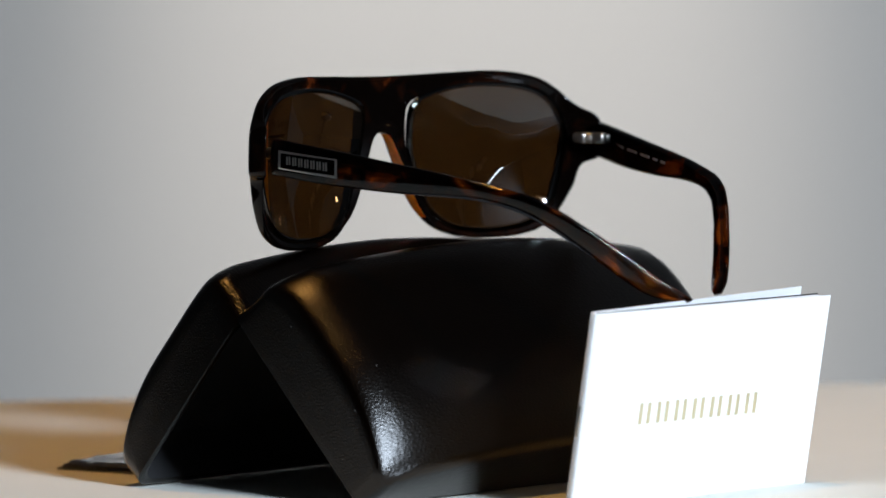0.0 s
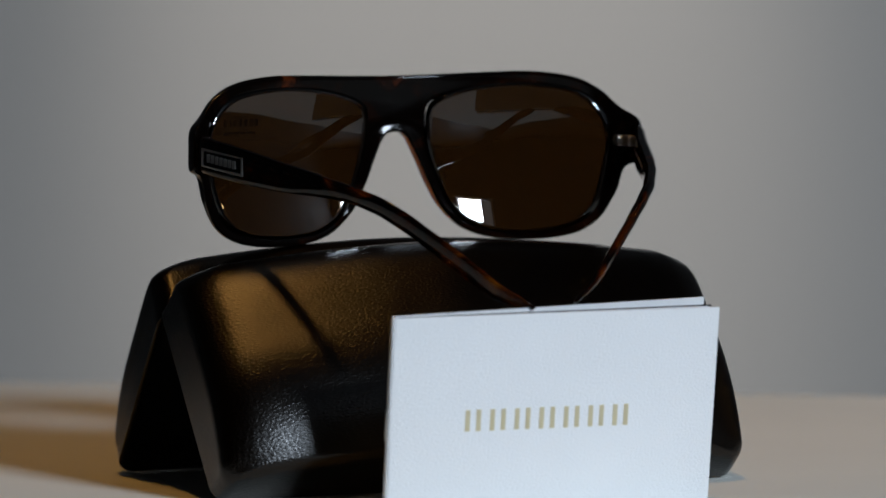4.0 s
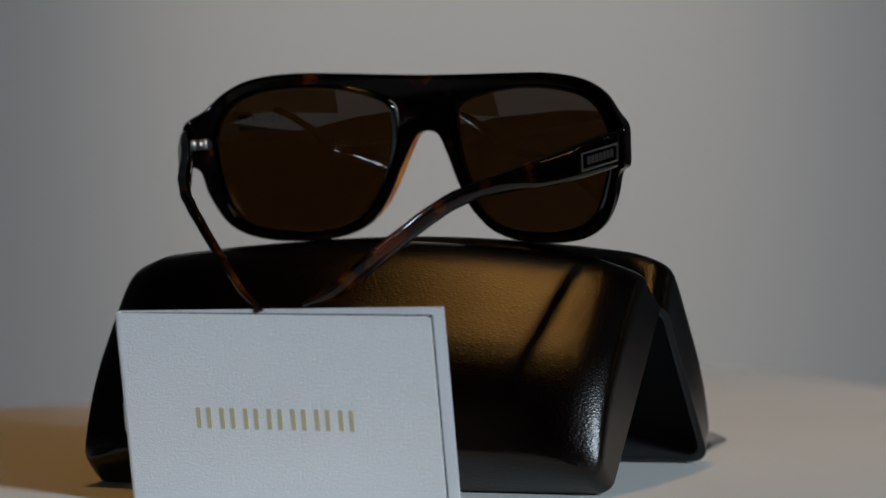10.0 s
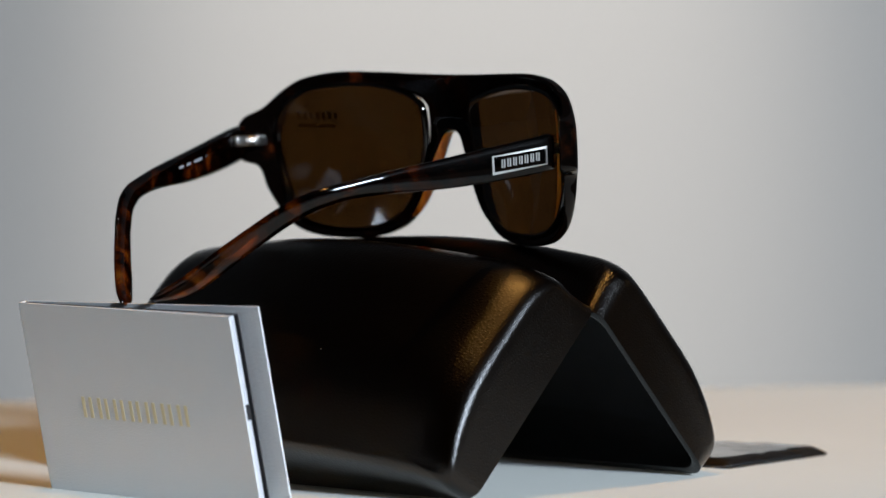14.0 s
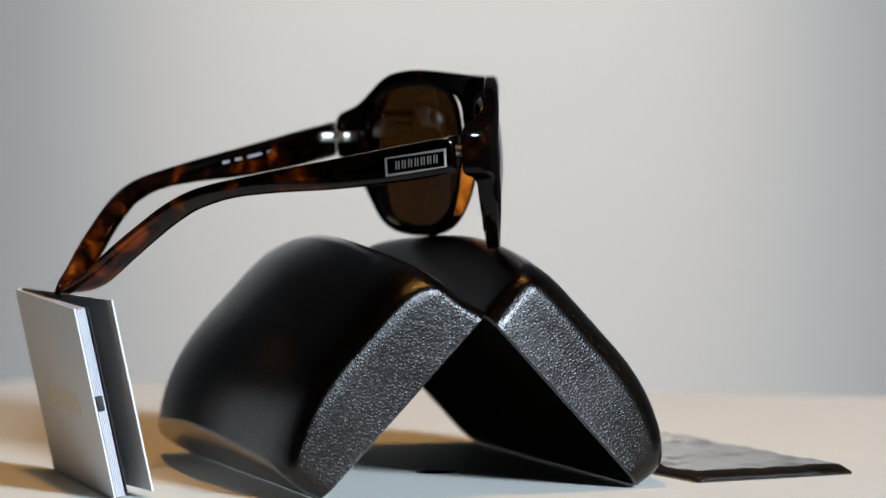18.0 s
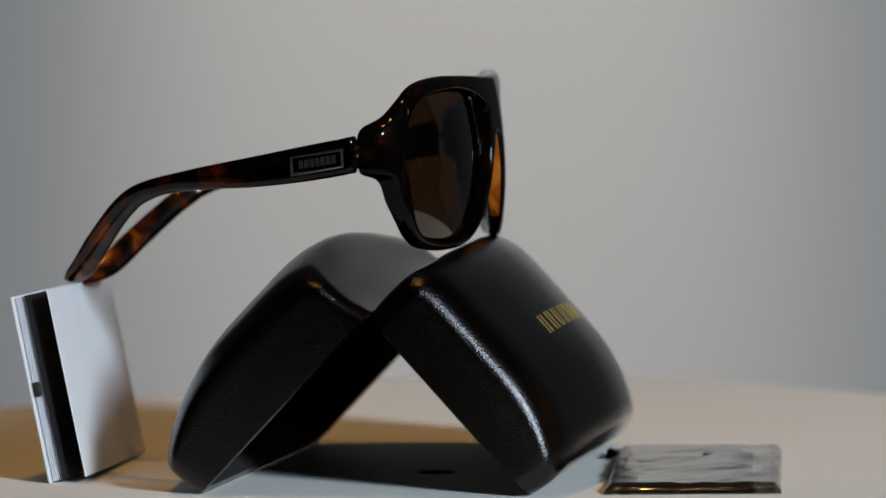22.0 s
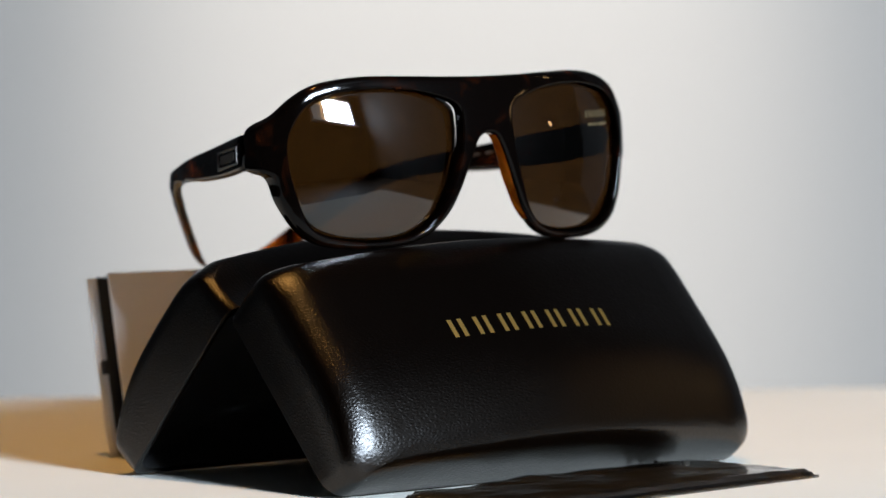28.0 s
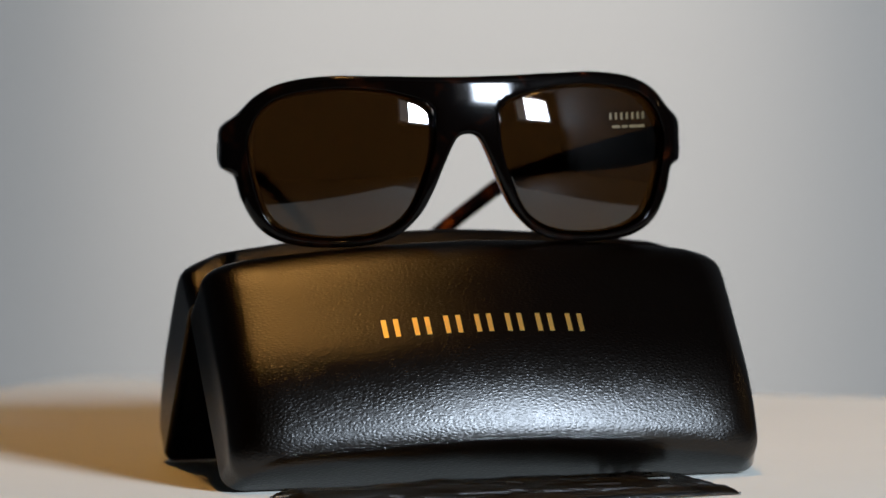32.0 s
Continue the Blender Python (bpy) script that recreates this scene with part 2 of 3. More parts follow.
tagged(obj("ceiling", box((X0 - TH, Y0 - TH, Z1), (X1 + TH, Y1 + TH, Z1 + 0.1)), CEIL, smooth=False), "plain room ceiling", "ceiling", kind="structure")
# unseen dark wall, added so reflections beyond the pale piece stay black
tagged(obj("wall_north", box((X0 - TH, Y1, Z0), (X1 + TH, Y1 + TH, Z1)), DARKWALL, smooth=False), "added dark wall behind the pale wall piece", "wall", kind="structure")
# the pale wall, cut down to a board so it bounces less light
tagged(obj("backdrop", box((-0.46, Y1 - 0.014, Z0), (0.46, Y1 - 0.002, 0.52), 0.002), WALL, smooth=False), "plain pale grey wall behind the table, built as a small board", "backdrop", kind="structure")
tagged(obj("wall_east", box((X1, Y0, Z0), (X1 + TH, Y1, Z1)), DARKWALL, smooth=False), "unseen wall, kept near black to limit bounced light", "wall", kind="structure")
tagged(obj("wall_west", box((X0 - TH, Y0, Z0), (X0, Y1, Z1)), DARKWALL, smooth=False), "unseen wall, kept near black to limit bounced light", "wall", kind="structure")


def wall_with_window():
    bm = bmesh.new()
    xa, xb, za, zb = WIN[0] - WIN_W / 2, WIN[0] + WIN_W / 2, WIN[2] - WIN_H / 2, WIN[2] + WIN_H / 2
    for lo, hi in (((X0 - TH, Y0 - TH, Z0), (xa, Y0, Z1)), ((xb, Y0 - TH, Z0), (X1 + TH, Y0, Z1)), ((xa, Y0 - TH, Z0), (xb, Y0, za)), ((xa, Y0 - TH, zb), (xb, Y0, Z1))):
        piece = box(lo, hi)
        tmp = bpy.data.meshes.new("piece")
        piece.to_mesh(tmp)
        piece.free()
        bm.from_mesh(tmp)
        bpy.data.meshes.remove(tmp)
    tagged(obj("wall_south", bm, DARKWALL, smooth=False), "unseen near-black wall with a window opening", "wall", kind="structure")
    w = tagged(new("window_1"), "white framed window letting in cool daylight", "window", kind="structure")
    w.location = (WIN[0], Y0, WIN[2])
    f = 0.06
    hw, hh = WIN_W / 2, WIN_H / 2
    part("window_frame", box((-hw, -0.045, hh - f), (hw, -0.004, hh), 0.004), FRAMEWHITE, w)
    part("window_frame", box((-hw, -0.045, -hh), (hw, -0.004, -hh + f), 0.004), FRAMEWHITE, w)
    part("window_frame", box((-hw, -0.045, -hh + f), (-hw + f, -0.004, hh - f), 0.004), FRAMEWHITE, w)
    part("window_frame", box((hw - f, -0.045, -hh + f), (hw, -0.004, hh - f), 0.004), FRAMEWHITE, w)
    part("mullion", box((-hw * 0.42 - 0.05, -0.04, -hh + f), (-hw * 0.42, -0.008, hh - f), 0.004), FRAMEWHITE, w)
    part("window_sill", box((-hw - 0.04, 0.0, -hh - 0.03), (hw + 0.04, 0.08, -hh), 0.006), FRAMEWHITE, w)


wall_with_window()


def round_loft(rows, n=32, cx=0.0, cy=0.0):
    return [[(cx + r * math.cos(2 * math.pi * k / n), cy + r * math.sin(2 * math.pi * k / n), z) for k in range(n)] for r, z in rows]


def downlight(x, y, bulb):
    d = tagged(new("downlight"), "unseen small round white ceiling downlight", "ceiling lamp", "ceiling downlights")
    d.location = (x, y, Z1)
    part("trim_ring", loft(round_loft([(0.055, 0.0), (0.055, -0.006), (0.046, -0.010), (0.042, -0.004)]), False, False), FRAMEWHITE, d)
    part("bulb", loft(round_loft([(0.042, -0.004), (0.036, -0.006), (0.02, -0.0065)]), False, True), bulb, d)


downlight(DOWN[0], DOWN[1], BULB)
# fixture for the added wall spot, not a known lamp of the room
downlight(VIGNETTE_SPOT[0], VIGNETTE_SPOT[1], VIGNETTE_BULB)


def bulb_stand():
    f = tagged(new("floor_lamp"), "slim dark floor lamp with three warm glowing bulbs", "floor lamp")
    f.location = (FLOOR_LAMP[0], FLOOR_LAMP[1], Z0)
    part("base", loft(round_loft([(0.14, 0.0), (0.14, 0.02), (0.02, 0.03)])), DARKCARD, f)
    part("pole", loft(round_loft([(0.012, 0.03), (0.012, 1.62)], 16)), DARKCARD, f)
    for dy, z in ((-0.30, 0.84), (0.06, 1.22), (0.06, 1.46)):
        part("arm", tube([(0, 0, z - 0.06), (-0.02, dy * 0.6, z - 0.045), (-0.04, dy, z - 0.04)], 0.006), DARKCARD, f)
        part("bulb", loft(round_loft([(0.008, z - 0.03), (0.013, z - 0.015), (0.016, z), (0.013, z + 0.012), (0.004, z + 0.02)], 20, -0.04, dy)), BULB, f, "warm glowing glass bulb")


bulb_stand()

# ---------- things that turn ----------
TURNING = []  # thing, its pose on the table


def turning(ob, m):
    TURNING.append((ob, m))
    ob.matrix_world = m
    return ob


HALF = 0.292  # half the side of the square top


def white_table():
    t = tagged(new("side_table"), "square white lacquered table top on a white foot", "table")

    def sq(h, r, z, n=8):
        pts = []
        for k, (sx, sy) in enumerate(((1, 1), (-1, 1), (-1, -1), (1, -1))):
            for i in range(n + 1):
                a = math.pi / 2 * (k + i / n)
                pts.append((sx * (h - r) + r * math.cos(a), sy * (h - r) + r * math.sin(a), z))
        return pts
    rings = [sq(HALF - 0.003, 0.02, -0.05), sq(HALF, 0.02, -0.047), sq(HALF, 0.02, -0.003), sq(HALF - 0.0009, 0.0195, -0.0009), sq(HALF - 0.003, 0.018, 0.0)]
    bm = loft(rings, True, False)
    bm.verts.ensure_lookup_table()
    top = [v for v in bm.verts if abs(v.co.z) < 1e-6]
    hole = [bm.verts.new((0.0064 * math.cos(a), 0.0064 * math.sin(a), 0.0)) for a in [math.pi * 2 * k / len(top) + math.pi / 4 for k in range(len(top))]]
    n = len(top)
    top.sort(key=lambda v: math.atan2(v.co.y, v.co.x))
    hole.sort(key=lambda v: math.atan2(v.co.y, v.co.x))
    for k in range(n):
        bm.faces.new((top[k], top[(k + 1) % n], hole[(k + 1) % n], hole[k]))
    part("tabletop", bm, LACQUER, t, smooth=False)
    well = [[(0.0064 * math.cos(2 * math.pi * k / 36), 0.0064 * math.sin(2 * math.pi * k / 36), z) for k in range(36)] for z in (-0.0004, -0.02)]
    part("spindle_hole", loft(well, False, True), HOLE, t, "small dark round hole at the middle")
    col = [[(r * math.cos(2 * math.pi * k / 40), r * math.sin(2 * math.pi * k / 40), z) for k in range(40)] for r, z in ((0.17, -0.45), (0.17, -0.435), (0.045, -0.42), (0.04, -0.06), (0.1, -0.05))]
    part("foot", loft(col), LACQUER, t)
    turning(t, pose(0, 0, 0, 0, 0, 51.0))


white_table()


# ---------- spectacle case: two shells standing like a tent ----------
def shell_height(s, u, q):
    """Height of a shell's crown over its rim; it falls off to the ends, to the foot and to the hinge."""
    f = max(-1.0, min(1.0, u / q["b"]))
    e = min(1.0, abs(s / q["a"]))
    fall = q["foot_drop"] * f ** q["foot_power"] if f > 0 else q["hinge_drop"] * (-f) ** q["hinge_power"]
    return q["top"] - q["end_drop"] * e ** q["end_power"] - fall


def shell_rings(q, inset=0.0, n=22):
    """Rings of one shell: rim outline in (s, u), then up the wall, over the shoulder and across the crown.
    u runs from -b (hinge) to b (foot); inset draws the lining inside the hide."""
    a, b = q["a"], q["b"]
    fillet = q["fillet"]
    def outline(a1, b1, r):
        pts = []
        for k, (sx, sy) in enumerate(((1, 1), (-1, 1), (-1, -1), (1, -1))):
            for i in range(n // 2 + 1):
                an = math.pi / 2 * (k + i / (n // 2))
                pts.append((sx * (a1 - r) + r * math.cos(an), sy * (b1 - r) + r * math.sin(an)))
            x0, y0 = pts[-1]
            nx = ((-1, 1), (-1, -1), (1, -1), (1, 1))[k]
            an = math.pi / 2 * (k + 1)
            x1, y1 = nx[0] * (a1 - r) + r * math.cos(an), nx[1] * (b1 - r) + r * math.sin(an)
            for i in range(1, n):
                pts.append((x0 + (x1 - x0) * i / n, y0 + (y1 - y0) * i / n))
        return pts
    base = outline(a - inset, b - inset, q["corner"])
    rings = []
    steps = 6
    for i in range(steps + 1):
        f = i / steps
        k = math.sin(f * math.pi / 2)
        ring = []
        for s, u in base:
            flare = q["hinge_flare"] + (q["foot_flare"] - q["hinge_flare"]) * (u + b) / (2 * b)
            ring.append((s * (1 + q["end_flare"] * k / a), u + flare * k * u / b, (shell_height(s, u, q) - fillet - inset) * f))
        rings.append(ring)
    shoulder = rings[-1]
    for j in range(1, 7):
        an = j / 6 * math.pi / 2
        d = fillet * (1 - math.cos(an))
        ring = []
        for s, u, h in shoulder:
            w = q["foot_round"] if u > 0 else q["hinge_round"]
            s1 = s - math.copysign(min(abs(s), q["end_round"] * d), s) * min(1, abs(s) / (a * 0.75)) ** 3
            u1 = u - math.copysign(min(abs(u), w * d), u) * min(1, abs(u) / (b * 0.75)) ** 3
            ring.append((s1, u1, h + (shell_height(s1, u1, q) - fillet - inset - h) * j / 6 + fillet * math.sin(an)))
        rings.append(ring)
    last = rings[-1]
    for k in (0.9, 0.75, 0.6, 0.45, 0.3, 0.15, 0.04):
        rings.append([(s * k, u * k, shell_height(s * k, u * k, q) - inset) for s, u, h in last])
    return rings


MARK_S, MARK_U = 0.0333, -0.0042  # where the maker's mark begins on the lid


def shell_pose(side, hinge, foot):
    """Case space from shell space: s along the case, u from hinge to foot, v outwards."""
    hy, hz = hinge
    fy, fz = foot
    L = math.hypot(fy - hy, fz - hz)
    e = Vector((0, (fy - hy) / L, (fz - hz) / L))
    nrm = Vector((0, -e.z, e.y)) if side > 0 else Vector((0, e.z, -e.y))
    mid = Vector((0, (hy + fy) / 2, (hz + fz) / 2))
    m = Matrix(((1, e.x, nrm.x, mid.x), (0, e.y, nrm.y, mid.y), (0, e.z, nrm.z, mid.z), (0, 0, 0, 1)))
    return m, L


def spectacle_case():
    c = tagged(new("spectacle_case"), "open black grained leather spectacle case standing like a tent", "spectacle case")
    specs = {
        1: dict(hinge=(-0.00721, 0.05345), foot=(0.04014, 0.0006), yaw=1.31, cx=-0.00746, a=0.0834, corner=0.0064, top=0.0312, end_drop=0.00906, end_power=1.75,
                hinge_drop=0.0033, hinge_power=7.8, foot_drop=0.0095, foot_power=2.4, fillet=0.00646, hinge_flare=0.0012, foot_flare=0.0012, end_flare=-0.0013,
                foot_round=0.3, hinge_round=0.3, end_round=1.57, label="black leather lid with a gold foil mark"),
        -1: dict(hinge=(-0.00527, 0.05443), foot=(-0.05698, 0.0006), yaw=0.07, cx=-0.00737, a=0.0826, corner=0.0047, top=0.0356, end_drop=0.01056, end_power=1.75,
                 hinge_drop=0.0089, hinge_power=6.0, foot_drop=0.0105, foot_power=2.4, fillet=0.0048, hinge_flare=-0.0026, foot_flare=0.002, end_flare=-0.0003,
                 foot_round=0.43, hinge_round=0.25, end_round=2.2, label="plain black leather base shell"),
    }
    for side, q in specs.items():
        m, L = shell_pose(side, q["hinge"], q["foot"])
        q["b"] = L / 2
        m = pose(0, 0, 0, 0, 0, q["yaw"]) @ Matrix.Translation((q["cx"], 0, 0)) @ m
        rings, inner = shell_rings(q), shell_rings(q, inset=0.0022)
        sh = part("lid" if side > 0 else "base", loft(rings, False, True), LEATHER, c, q["label"])
        sh.matrix_local = m
        rim = [(s, u, -0.0005) for s, u, _ in shell_rings(q, inset=0.0011)[0]]
        part("rim", loft([rings[0], rim, inner[0]], False, False), LEATHER, sh)
        if side > 0:
            def on_lid(s, u, lift):
                return (s, u, shell_height(s, u, q) + lift)
            for k in range(7):
                s0 = MARK_S - k * 0.00952
                for e in (0.0, 0.0037):
                    bars = [[on_lid(s0 - e - ds, MARK_U + du, l) for ds, du in ((0, 0.0), (0.0015, 0.0), (0.0015, 0.0033), (0.0015, 0.0066), (0, 0.0066), (0, 0.0033))] for l in (-0.0004, 0.00010)]
                    part("gold_mark", loft(bars), GOLD, sh, "gold foil bar of the maker's mark", smooth=False)
        part("lining", loft(inner, False, True), LINING, sh, "black felt lining")
    bm = box((-0.066, -0.0055, 0.0520), (0.060, -0.0005, 0.0550), 0.0012)
    part("hinge", bm, LEATHER, c)
    turning(c, pose(0, 0, 0))


spectacle_case()

# ---------- sunglasses ----------
OUT = [(0, 121.9), (14, 122.1), (27.5, 122.5), (42.5, 122.6), (54.8, 120.7), (62.5, 116.7), (67.5, 111.2), (71.8, 107), (72.2, 101), (72, 95), (68.6, 92.5),
       (66.6, 85), (62.6, 77.3), (57, 73), (50, 71), (41.5, 70.4), (30.5, 71), (21.5, 74), (15.0, 80), (11.0, 87), (7.4, 95.5), (4.3, 102), (2.4, 104), (0, 104.5)]
HOLEPTS = [(65, 105.5), (61, 112.8), (54, 116.9), (41, 118.8), (28, 118.4), (17, 116), (10.8, 113), (9.9, 108), (10.7, 99), (13.6, 89.5), (17.6, 80.6),
           (23.5, 75.5), (32, 73), (44, 72.8), (54.3, 74.9), (60.1, 79.4), (63.4, 88), (65.5, 98.4)]
EYE_C = (36.0, 98.0)


def bow(x, z):
    """Where the front's face lies, at x metres from the middle and z metres up."""
    return 0.0198 - 3.5 * x * x - 4.4 * (z - 0.096) ** 2


def lens_face(x, z):
    """The outer face of a lens: a ball's skin of 75 mm, turned 13.4 degrees outwards."""
    d = x - 0.037
    return 0.0148 - 0.238 * d - d * d / 0.150 - (z - 0.096) ** 2 / 0.150


def polar(pts, n):
    """Distance from the eye's middle to a closed outline, at n even angles."""
    P = np.array(pts, float) - EYE_C
    out = []
    for k in range(n):
        a = 2 * math.pi * k / n
        d = np.array((math.cos(a), math.sin(a)))
        best = 0.0
        for p, q in zip(P, np.roll(P, -1, 0)):
            e = q - p
            den = d[0] * e[1] - d[1] * e[0]
            if abs(den) < 1e-9:
                continue
            r = (p[0] * e[1] - p[1] * e[0]) / den
            w = (p[0] * d[1] - p[1] * d[0]) / den
            if r > 0 and -1e-9 <= w <= 1 + 1e-9:
                best = max(best, r)
        out.append(best)
    return out


def outline_gap(P, curve):
    """Least distance from each of the points P to a closed curve."""
    A, B = curve, np.roll(curve, -1, 0)
    e = B - A
    best = np.full(len(P), 1e9)
    for p, d in zip(A, e):
        w = np.clip(((P - p) @ d) / (d @ d), 0, 1)
        best = np.minimum(best, np.linalg.norm(P - p - w[:, None] * d, axis=1))
    return best


def inside_curve(P, curve):
    A, B = curve, np.roll(curve, -1, 0)
    hit = np.zeros(len(P), bool)
    for p, q in zip(A, B):
        if p[1] == q[1]:
            continue
        cross = (p[1] > P[:, 1]) != (q[1] > P[:, 1])
        hit ^= cross & (P[:, 0] < p[0] + (P[:, 1] - p[1]) * (q[0] - p[0]) / (q[1] - p[1]))
    return hit


def inset_curve(curve, d):
    t = np.roll(curve, -1, 0) - np.roll(curve, 1, 0)
    t /= np.linalg.norm(t, axis=1)[:, None]
    area = np.sum(curve[:, 0] * np.roll(curve[:, 1], -1) - np.roll(curve[:, 0], -1) * curve[:, 1])
    return curve + d * np.stack([-t[:, 1], t[:, 0]], 1) * (1 if area > 0 else -1)


def frame_front():
    """The front: one moulded piece with round edges, two openings and thicker ends and nose sides."""
    R, RI = 1.35, 0.65
    outer = spline(OUT + [(-x, z) for x, z in OUT[-2:0:-1]], 420, closed=True)
    right = spline(HOLEPTS, 170, closed=True)
    left = right * (-1, 1)
    pts = [outer, right, left]
    for deg in (22, 44, 66, 90):
        k = 1 - math.cos(math.radians(deg))
        pts.append(inset_curve(outer, R * k))
        pts += [inset_curve(h, -RI * k) for h in (right, left)]
    gx, gz = np.meshgrid(np.arange(-72, 72.1, 1.5), np.arange(70, 123, 1.5))
    pts.append(np.stack([gx.ravel(), gz.ravel()], 1))
    P = np.concatenate(pts)
    keep = np.ones(len(P), bool)
    n0 = len(outer) + len(right) + len(left)
    ring = P[n0:]
    ok = inside_curve(ring, outer) & ~inside_curve(ring, right) & ~inside_curve(ring, left)
    gap = np.minimum.reduce([outline_gap(ring, outer), outline_gap(ring, right), outline_gap(ring, left)])
    keep[n0:] = ok & (gap > 0.03)
    ng = len(pts[-1])
    loose = P[-ng:]
    keep[-ng:] &= (outline_gap(loose, outer) > R + 0.5) & (outline_gap(loose, right) > RI + 0.5) & (outline_gap(loose, left) > RI + 0.5)
    edges, at = [], 0
    for c in (outer, right, left):
        edges += [(at + i, at + (i + 1) % len(c)) for i in range(len(c))]
        at += len(c)
    res = mathutils.geometry.delaunay_2d_cdt([Vector(p) for p in P[keep]], edges, [], 0, 1e-5)
    Q = np.array([tuple(v) for v in res[0]])
    tris = [t for t in res[2] if len(t) == 3]
    cen = np.array([Q[list(t)].mean(0) for t in tris])
    good = inside_curve(cen, outer) & ~inside_curve(cen, right) & ~inside_curve(cen, left)
    tris = [t for t, g in zip(tris, good) if g]
    do = outline_gap(Q, outer)
    di = np.minimum(outline_gap(Q, right), outline_gap(Q, left))

    def quarter(d, r):
        return 0.0 if d >= r else -(r - math.sqrt(max(0.0, r * r - (r - d) ** 2)))
    bm = bmesh.new()
    fr, bk, nose = {}, {}, {}
    used = sorted({i for t in tris for i in t})
    for i in used:
        x, z = Q[i]
        ax = abs(x)
        face = quarter(do[i], R) + quarter(di[i], RI)
        pad = max(0.0, 1 - abs(z - 92) / 15) ** 0.5 * max(0.0, min(1.0, (24 - ax) / 6)) * max(0.0, 1 - do[i] / 4.5)
        nose[i] = ax < 21 and 77 < z < 104.2
        T = 4.2 + 3.6 * max(0.0, min(1.0, (ax - 62) / 8)) ** 2 + 2.6 * pad
        y0 = bow(x / 1000, z / 1000) - 0.0035 * max(0.0, (ax - 60) / 12) ** 2
        fr[i] = bm.verts.new((x / 1000, y0 + face / 1000, z / 1000))
        bk[i] = bm.verts.new((x / 1000, y0 - (T + quarter(do[i], 1.0) + quarter(di[i], 0.3)) / 1000, z / 1000))
    count = {}
    for t in tris:
        bm.faces.new([fr[i] for i in t])
        bm.faces.new([bk[i] for i in t[::-1]])
        for p, q in zip(t, t[1:] + t[:1]):
            k = (min(p, q), max(p, q))
            count[k] = count.get(k, 0) + 1
    for (p, q), c in count.items():
        if c == 1:
            f = bm.faces.new((fr[p], fr[q], bk[q], bk[p]))
            if nose[p] and nose[q] and do[p] < 0.01 and do[q] < 0.01:
                f.material_index = 1
    return bm


def sunglasses():
    g = tagged(new("sunglasses"), "dark tortoiseshell sunglasses with brown lenses resting on the case", "sunglasses")
    N = 144
    hole = [tuple(p) for p in spline(HOLEPTS, 120, closed=True)]
    ri = polar(hole, N)

    def lens_point(k, r, y, sx):
        a = 2 * math.pi * k / N
        x, z = EYE_C[0] + r * math.cos(a), EYE_C[1] + r * math.sin(a)
        x, z = max(x, 0) / 1000, z / 1000
        return (sx * x, lens_face(x, z) + y, z)

    part("front_frame", frame_front(), DARKSHELL, g, "glossy dark tortoiseshell front frame", mats=[DARKSHELL, NOSE])
    lens_ring = [0.0, 0.25, 0.5, 0.75, 0.93, 1.0]
    for sx in (1, -1):
        bm = bmesh.new()
        fr, bk = [], []
        for f in lens_ring[1:]:
            fr.append([bm.verts.new(lens_point(k, (ri[k] + 0.25) * f, -0.0012, sx)) for k in range(0, N, 2)])
            bk.append([bm.verts.new(lens_point(k, (ri[k] + 0.25) * f, -0.0028, sx)) for k in range(0, N, 2)])
        n = N // 2
        for rows in (fr, bk):
            cen = bm.verts.new(lens_point(0, 0.0, -0.0012 if rows is fr else -0.0028, sx))
            for k in range(n):
                bm.faces.new((cen, rows[0][k], rows[0][(k + 1) % n]))
            for r0, r1 in zip(rows, rows[1:]):
                for k in range(n):
                    bm.faces.new((r0[k], r0[(k + 1) % n], r1[(k + 1) % n], r1[k]))
        for k in range(n):
            bm.faces.new((fr[-1][k], fr[-1][(k + 1) % n], bk[-1][(k + 1) % n], bk[-1][k]))
        ln = part("lens", bm, LENS, g, "brown tinted glass lens")
        if sx < 0:
            def on_lens(x, z, lift):
                return (sx * x / 1000, lens_face(x / 1000, z / 1000) - 0.0012 + lift, z / 1000)
            for k in range(7):
                x0 = 46.6 + k * 1.95
                part("gold_mark", loft([[on_lens(x, z, l) for x, z in ((x0, 109.7), (x0 + 0.8, 109.9), (x0 + 0.8, 107.7), (x0, 107.7))] for l in (-0.0001, 0.00012)]), LENSPRINT, ln, "fine gold printed mark", smooth=False)
            for x0, x1 in ((47.4, 50.2), (50.8, 53.0), (53.6, 59.0)):
                part("gold_mark", loft([[on_lens(x, z, l) for x, z in ((x0, 105.9), (x1, 105.9), (x1, 105.1), (x0, 105.1))] for l in (-0.0001, 0.00012)]), LENSPRINT, ln, "fine gold printed line", smooth=False)
    # temples
    top = [(-11.4, 105.9), (-27.5, 102.9), (-44.5, 99.5), (-61, 96.3), (-79.6, 92.2), (-88, 89.2), (-95.5, 84), (-106.2, 73.4), (-113.2, 65.2), (-119, 59.8)]
    low = [(-11.2, 94.9), (-27.6, 92.1), (-45.5, 90.1), (-61.8, 89.2), (-74.5, 87.6), (-84.5, 83.8), (-92.5, 77.2), (-100, 69), (-107.4, 61), (-115, 57.8)]
    across = [(-118, 5), (-112, 12.5), (-104, 22.3), (-95, 32.6), (-88, 39.4), (-80, 45), (-65, 52), (-48, 58.3), (-32, 64.2), (-20, 69.1), (-14.5, 71.2), (-8, 72.2)]

    def drift(sx, back):
        """How far an arm stands aside of its mirror place, in metres; the two hinges are not quite equally tight."""
        k = min(1.0, max(0.0, back) / 0.5)
        k = k * k * (3 - 2 * k)
